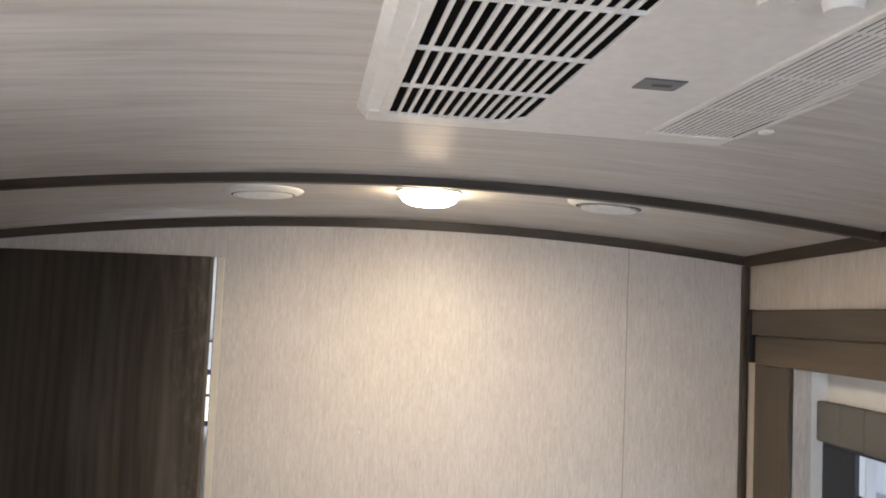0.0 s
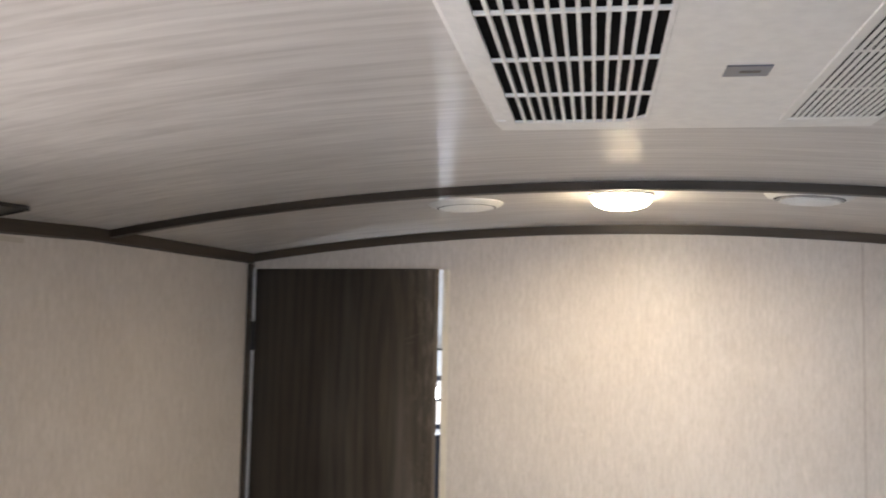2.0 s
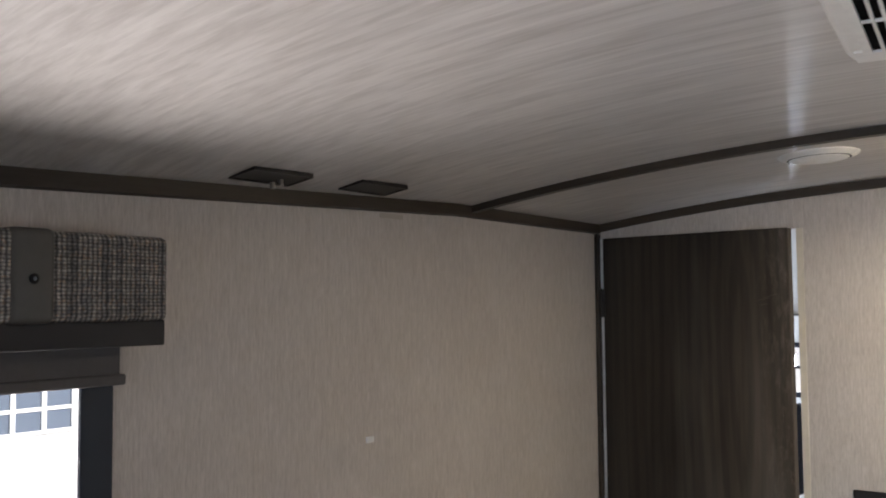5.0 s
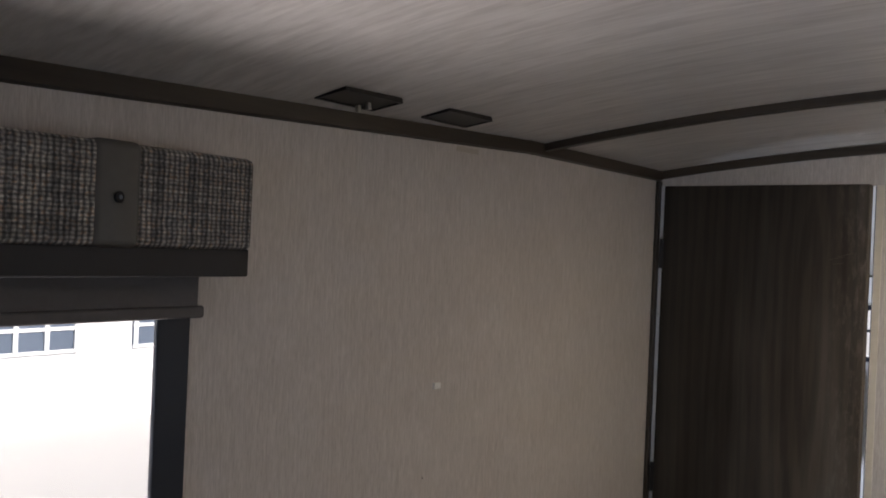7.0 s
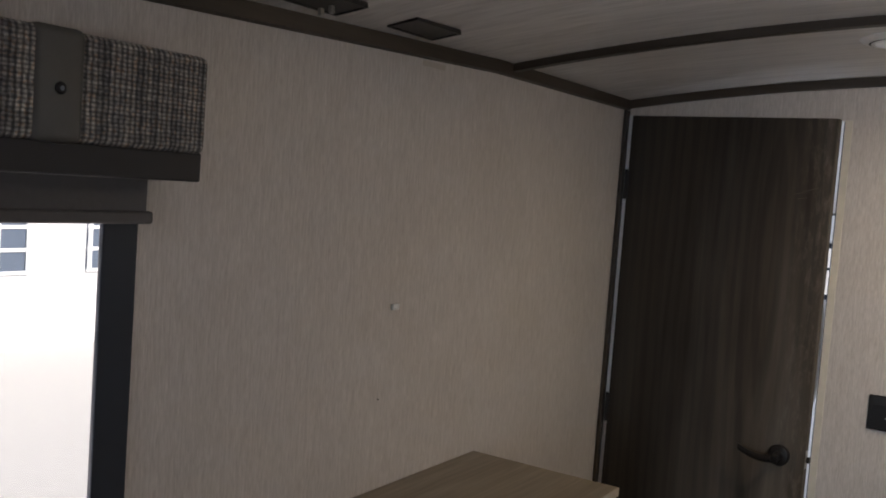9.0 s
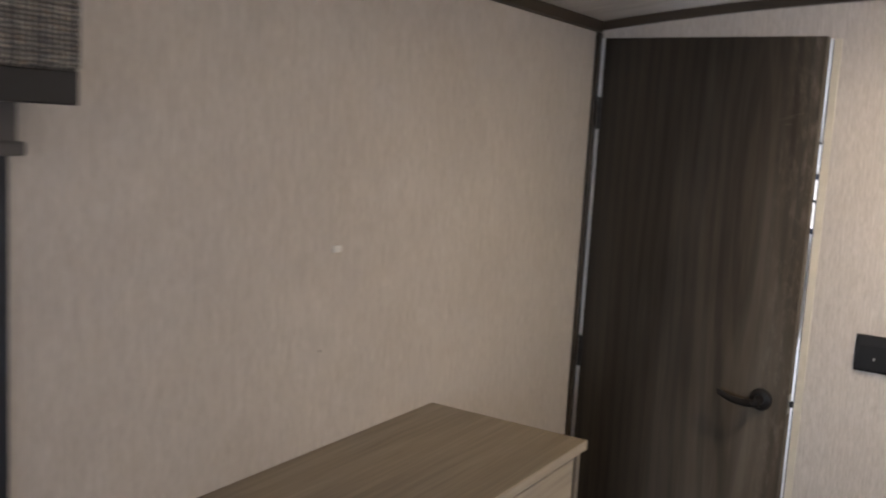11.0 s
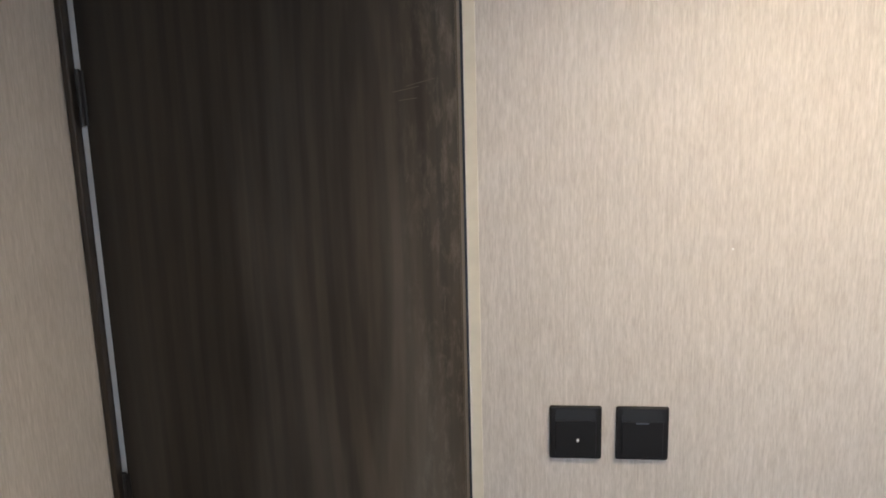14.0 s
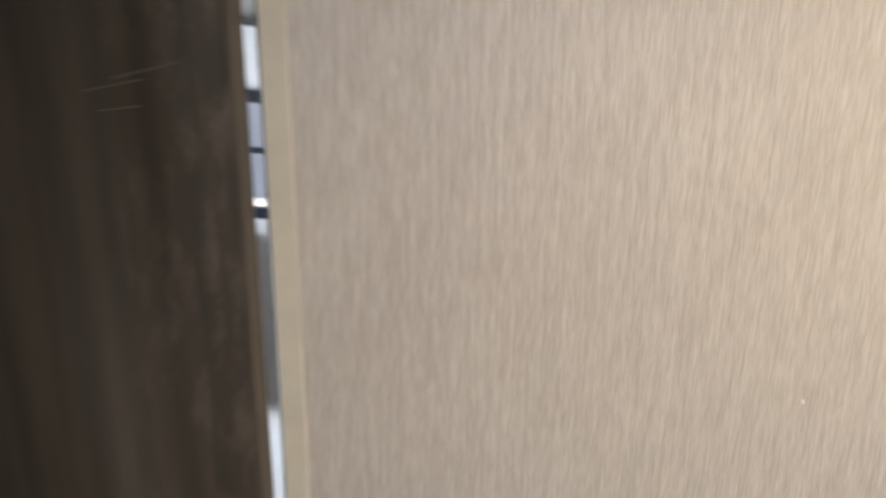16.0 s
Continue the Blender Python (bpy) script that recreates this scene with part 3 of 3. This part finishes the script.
part("outlet_end", boxed(HX0 - 0.004, HX1, GY1 - 0.001, GY1 + 0.006, -0.003, 0.002, 0.001), PLASTIC, fine)
part("badge", boxed(0.299, 0.352, -0.353, -0.307, -0.003, -0.001, 0.0009), BADGE, ac, "small grey badge")
part("badge_mark", boxed(0.316, 0.340, -0.334, -0.325, -0.0036, -0.003, 0.0002), STRAP, ac)
# white blocks stand in for the bright glints along the front lip
for k in range(12):
    x = 0.16 + 0.027 * k
    part("lip_glint", boxed(x, x + 0.015, 0.019, 0.0255, 0.009, 0.019, 0.0015), WHITE, ac)
part("clip", boxed(AC_W - 0.006, AC_W + 0.010, -0.135, -0.115, -0.005, 0.007, 0.002), PLASTIC, ac)
for x in (0.30, 0.36, 0.42):
    part("control_knob", disc(bmesh.new(), pose(x, -0.655, -0.008), 0.016, 0.019, 0.016, 24), PLASTIC, ac, smooth=True)

# ---- dark ceiling plates by the window wall ----
for k, (x, y, sx, sy) in enumerate(((0.092, -1.694, 0.078, 0.168), (0.088, -1.360, 0.076, 0.168))):
    pl = thing("ceiling_bracket", "dark bronze rectangular bracket plate on the ceiling", "bracket", group="ceiling bracket plates")
    m = pose(x, y, ceil_z(x, y) - 0.001, 0, -9, 0)
    bm = boxed(-sx / 2, sx / 2, -sy / 2, sy / 2, -0.005, 0.004, 0.0015)
    bm.transform(m)
    part("plate", bm, BRONZE, pl)
    for nm, a in (("lip", (-sx / 2, sx / 2, sy / 2 - 0.006, sy / 2, -0.007, -0.005)), ("lip", (-sx / 2, sx / 2, -sy / 2, -sy / 2 + 0.006, -0.007, -0.005)),
                  ("lip", (-sx / 2, -sx / 2 + 0.006, -sy / 2 + 0.006, sy / 2 - 0.006, -0.007, -0.005)), ("lip", (sx / 2 - 0.006, sx / 2, -sy / 2 + 0.006, sy / 2 - 0.006, -0.007, -0.005))):
        bm = boxed(*a)
        bm.transform(m)
        part(nm, bm, BRONZE, pl)
    if k == 0:
        for x0 in (-0.03, -0.005):
            bm = boxed(x0, x0 + 0.008, 0.02, 0.03, -0.020, -0.006, 0.001)
            bm.transform(m)
            part("pin", bm, METAL, pl, "short metal pin")

# ---- left window ----
win = thing("window_1", "black-framed side window with bright daylight outside", "window", kind="structure")
for nm, a in (("window_frame", (WY0 - 0.035, WY1 + 0.020, WZ1 - 0.03, WZ1 + 0.03)), ("window_frame", (WY0 - 0.035, WY1 + 0.020, WZ0 - 0.035, WZ0 + 0.04)),
              ("window_frame", (WY1 - 0.046, WY1 + 0.020, WZ0 + 0.04, WZ1 - 0.03)), ("window_frame", (WY0 - 0.035, WY0 + 0.042, WZ0 + 0.04, WZ1 - 0.03))):
    fr = part(nm, boxed(0.0005, 0.012, a[0], a[1], a[2], a[3], 0.003), FRAME, win)
part("frame_liner", boxed(-0.049, -0.031, WY1 - 0.005, WY1 - 0.0005, WZ0 + 0.04, WZ1 - 0.03), FRAME, win)
part("frame_step", boxed(-0.0305, -0.013, WY1 - 0.019, WY1 - 0.0005, WZ0 + 0.041, WZ1 - 0.031, 0.0015), FRAME, win)
part("frame_step", boxed(-0.0125, 0.0002, WY1 - 0.033, WY1 - 0.0005, WZ0 + 0.041, WZ1 - 0.031, 0.0015), FRAME, win)
part("frame_step", boxed(-0.03, 0.006, WY0 + 0.043, WY0 + 0.058, WZ0 + 0.041, WZ1 - 0.031, 0.002), FRAME, win)
pane = part("pane", boxed(-0.030, -0.026, WY0, WY1, WZ0, WZ1), GLASS, win)
pane.visible_shadow = False

blind = thing("roller_blind", "grey roller blind drawn up under the valance", "blind")
part("fabric", boxed(0.020, 0.023, WY0 - 0.03, WY1 + 0.024, 1.592, 1.70), BLIND, blind)
part("hem_bar", boxed(0.013, 0.030, WY0 - 0.04, WY1 + 0.034, 1.572, 1.592, 0.004), BLIND, blind)

val = thing("valance", "grey-brown tweed window valance with taupe straps and a black lower board", "valance")
VY0, VY1 = -3.12, -1.956
part("tweed_panel", boxed(0.001, 0.098, VY0, VY1, 1.688, 1.840, 0.012, 4), TWEED, val, smooth=True)
part("lower_board", boxed(0.001, 0.090, VY0 + 0.001, VY1 - 0.001, 1.644, 1.690, 0.003), BLACKOUT, val, "black lower board")
for y in (-2.221, -2.86):
    st = part("strap", boxed(0.0015, 0.1015, y - 0.041, y + 0.041, 1.686, 1.843, 0.013, 4), STRAP, val, "taupe vinyl strap", smooth=True)
    part("button", lathe(bmesh.new(), pose(0.1015, y, 1.760, 0, 90, 0), [(0.0085, -0.001), (0.0085, 0.002), (0.006, 0.004)], 24), BLACK, st, smooth=True)
    part("stud", disc(bmesh.new(), pose(0.1058, y, 1.760, 0, 90, 0), 0.0035, 0.003, 0.0012, 16), BADGE, st, "grey stud in the button")

# ---- right slide-out fascia, window ----
fas = thing("slide_out_fascia", "brown rustic board frame round the slide-out opening", "fascia", kind="structure")
part("top_board", boxed(W - 0.022, W - 0.001, SY0 - 0.2, -0.105, 1.781, 1.856, 0.003), FASCIA, fas)
part("head_board", boxed(W - 0.016, W - 0.001, SY0 - 0.2, -0.12, SZ, 1.7795, 0.002), FASCIA, fas)
part("stile", boxed(W - 0.0155, W - 0.001, SY1, -0.12, 0, SZ - 0.0005, 0.002), FASCIAZ, fas)
part("stile", boxed(W - 0.0155, W - 0.001, SY0 - 0.2, SY0, 0, SZ - 0.0005, 0.002), FASCIAZ, fas)
part("end_cap", boxed(W - 0.026, W - 0.001, -0.1045, -0.078, 1.699, 1.858, 0.003), BLACK, fas, "black end cap")
win2 = thing("window_2", "black-framed window in the slide-out wall", "window", kind="structure")
for a in ((RY0 - 0.03, RY1 + 0.168, RZ1 - 0.007, RZ1 + 0.03), (RY0 - 0.03, RY1 + 0.168, RZ0 - 0.03, RZ0 + 0.03), (RY1 - 0.015, RY1 + 0.168, RZ0 + 0.03, RZ1 - 0.007), (RY0 - 0.03, RY0 + 0.03, RZ0 + 0.03, RZ1 - 0.007)):
    part("window_frame", boxed(RX - 0.014, RX - 0.001, *a, 0.003), FRAME, win2)
part("window_rail", boxed(RX - 0.010, RX - 0.001, RY0 + 0.03, RY1 - 0.015, 1.375, 1.393, 0.002), FRAME, win2)
pane = part("pane", boxed(RX + 0.020, RX + 0.024, RY0, RY1, RZ0, RZ1), GLASS, win2)
pane.visible_shadow = False
val2 = thing("valance", "grey pleated fabric valance over the slide-out window", "valance")
for k in range(9):
    y1 = -0.362 - 0.13 * k
    part("pleat", boxed(RX - 0.032, RX - 0.001, y1 - 0.1295, y1, 1.505, 1.613, 0.006, 3), GREYFAB, val2, smooth=True)

# ---- dresser below the window wall ----
desk = thing("dresser", "grey oak laminate dresser against the window wall", "dresser")
KX, KY0, KY1, KZ = 0.418, -1.95, -0.868, 0.966
part("top", boxed(0.001, KX - 0.004, KY0, KY1, KZ - 0.022, KZ, 0.001), DESK, desk)
part("edge_band", boxed(KX - 0.004, KX, KY0, KY1, KZ - 0.022, KZ, 0.001), EDGE, desk, "pale oak edge band")
part("end_panel", boxed(0.001, KX - 0.012, KY1 - 0.022, KY1 - 0.006, 0.0, KZ - 0.0225, 0.001), DESK, desk)
part("end_panel", boxed(0.001, KX - 0.012, KY0 + 0.006, KY0 + 0.022, 0.0, KZ - 0.0225, 0.001), DESK, desk)
part("body", boxed(0.002, KX - 0.034, KY0 + 0.023, KY1 - 0.023, 0.06, KZ - 0.023), DESK, desk)
for k in range(2):
    for j in range(4):
        y0 = KY0 + 0.026 + 0.513 * k
        d = part("drawer_front", boxed(KX - 0.033, KX - 0.014, y0, y0 + 0.508, 0.075 + 0.215 * j, 0.285 + 0.215 * j, 0.002), EDGE, desk)
        part("handle", boxed(KX - 0.0135, KX + 0.006, y0 + 0.2, y0 + 0.31, 0.235 + 0.215 * j, 0.245 + 0.215 * j, 0.003), BLACK, d)

# ---- small things on the walls ----
clip = thing("wall_clip", "tiny white plastic clip stuck to the window wall", "clip")
part("base", boxed(0.0002, 0.007, -1.289, -1.265, 1.377, 1.391, 0.001), PLASTIC, clip)
part("tongue", boxed(0.007, 0.011, -1.283, -1.271, 1.380, 1.384, 0.001), PLASTIC, clip)
nail = thing("nail_hole", "small dark nail hole in the wall paper", "hole")
part("rim", disc(bmesh.new(), pose(0.0006, -1.315, 1.175, 0, 90, 0), 0.002, 0.002, 0.0012, 12), STRAP, nail)
TAGP = material("faded_beige_sticker", (0.47, 0.42, 0.36), 0.6)
tag = thing("paper_tag", "small beige sticker below the ceiling moulding", "sticker")
part("sheet", boxed(0.0002, 0.001, -1.232, -1.138, 1.936, 1.948), TAGP, tag)
chip = thing("wall_chip", "tiny pale chip in the wall paper", "chip")
part("fleck", disc(bmesh.new(), pose(1.150, -0.0006, 1.435, 90, 0, 0), 0.002, 0.0015, 0.001, 12), WHITE, chip)

# ---- window of the room behind the door ----
win3 = thing("window_3", "small bright barred window in the room behind the door", "window", kind="structure")
for z in (SLZ0 - 0.02, SLZ1):
    part("window_frame", boxed(SLX0 - 0.02, SLX1 + 0.02, BY - 0.012, BY - 0.001, z, z + 0.02, 0.003), FRAME, win3)
for x in (SLX0 - 0.02, SLX1):
    part("window_frame", boxed(x, x + 0.02, BY - 0.012, BY - 0.001, SLZ0, SLZ1, 0.003), FRAME, win3)
part("window_rail", boxed(SLX0, SLX1, BY - 0.010, BY - 0.001, 1.452, 1.462, 0.001), FRAME, win3)
pane = part("pane", boxed(SLX0, SLX1, BY + 0.018, BY + 0.022, SLZ0, SLZ1), GLASS, win3)
pane.visible_shadow = False
cabinet = thing("wall_cabinet", "narrow black cabinet with rounded edges on the wall behind the door", "cabinet")
part("body", boxed(0.470, 0.508, BY - 0.07, BY - 0.001, 0.97, 1.32, 0.02, 4), FRAME, cabinet, smooth=True)
# unseen window, added round the opening of the bedroom fill lamp
added_win4 = thing("added_window_4", "unseen side window added to light the room behind the door", "window", kind="structure")
for z in (0.73, 1.70):
    part("window_frame", boxed(0.0005, 0.012, 0.10, 0.70, z, z + 0.02, 0.003), FRAME, added_win4)
for y in (0.10, 0.68):
    part("window_frame", boxed(0.0005, 0.012, y, y + 0.02, 0.751, 1.699, 0.003), FRAME, added_win4)
pane = part("pane", boxed(-0.0495, -0.0465, 0.12, 0.68, 0.75, 1.70), GLASS, added_win4)
pane.visible_shadow = False
shelf = thing("wall_shelf", "thin dark shelf ledge high on the wall behind the door", "shelf")
part("board", boxed(0.10, 1.4, BY - 0.05, BY - 0.001, 1.660, 1.668, 0.002), STRAP, shelf)

# ---- outside ----
structure("ground", boxed(-220, 220, -220, 220, -0.75, -0.7), GROUND, "pale sunlit gravel yard", "ground")
house = thing("house", "white-walled building with white-barred windows across the yard", "building")
HXW = -9.0
part("wall", boxed(HXW - 6, HXW, -14, 24, -0.7, 5.2), TRAILER, house)
bm = bmesh.new()
v = [bm.verts.new(c) for c in ((HXW + 0.5, -14.5, 5.1), (HXW + 0.5, 24.5, 5.1), (HXW - 3, 24.5, 6.8), (HXW - 3, -14.5, 6.8), (HXW - 6.5, -14.5, 5.1), (HXW - 6.5, 24.5, 5.1))]
for f in ((0, 1, 2, 3), (3, 2, 5, 4), (0, 3, 4), (1, 5, 2), (0, 4, 5, 1)):
    bm.faces.new([v[i] for i in f])
part("roof", bm, BRONZE, house)
for y1 in (-7.86, -5.32, -2.78, -0.24, 2.30, 3.68, 6.12, 8.76, 11.3):
    y0 = y1 - 1.62
    if y1 == 2.30:
        continue
    w = part("window", boxed(HXW + 0.001, HXW + 0.012, y0, y1, 0.242, 1.62), TINT, house)
    for k in range(5):
        y = y1 - 0.395 * k
        part("muntin", boxed(HXW + 0.012, HXW + 0.04, y - 0.03, y + 0.03, 0.22, 1.64, 0.004), TRAILER, w)
    for k in range(6):
        z = 0.242 + 0.276 * k
        part("muntin", boxed(HXW + 0.012, HXW + 0.036, y0, y1, z - 0.022, z + 0.022, 0.004), TRAILER, w)

# unseen block, added so that no direct sun enters the right window
sun_block = thing("sun_blocker", "unseen plain building added to keep the sun off the slide-out window", "building")
part("wall", boxed(9, 14, -20, 20, -0.7, 6.6), TRAILER, sun_block)
part("roof", boxed(8.8, 14.2, -20.2, 20.2, 6.6, 6.8), BRONZE, sun_block)
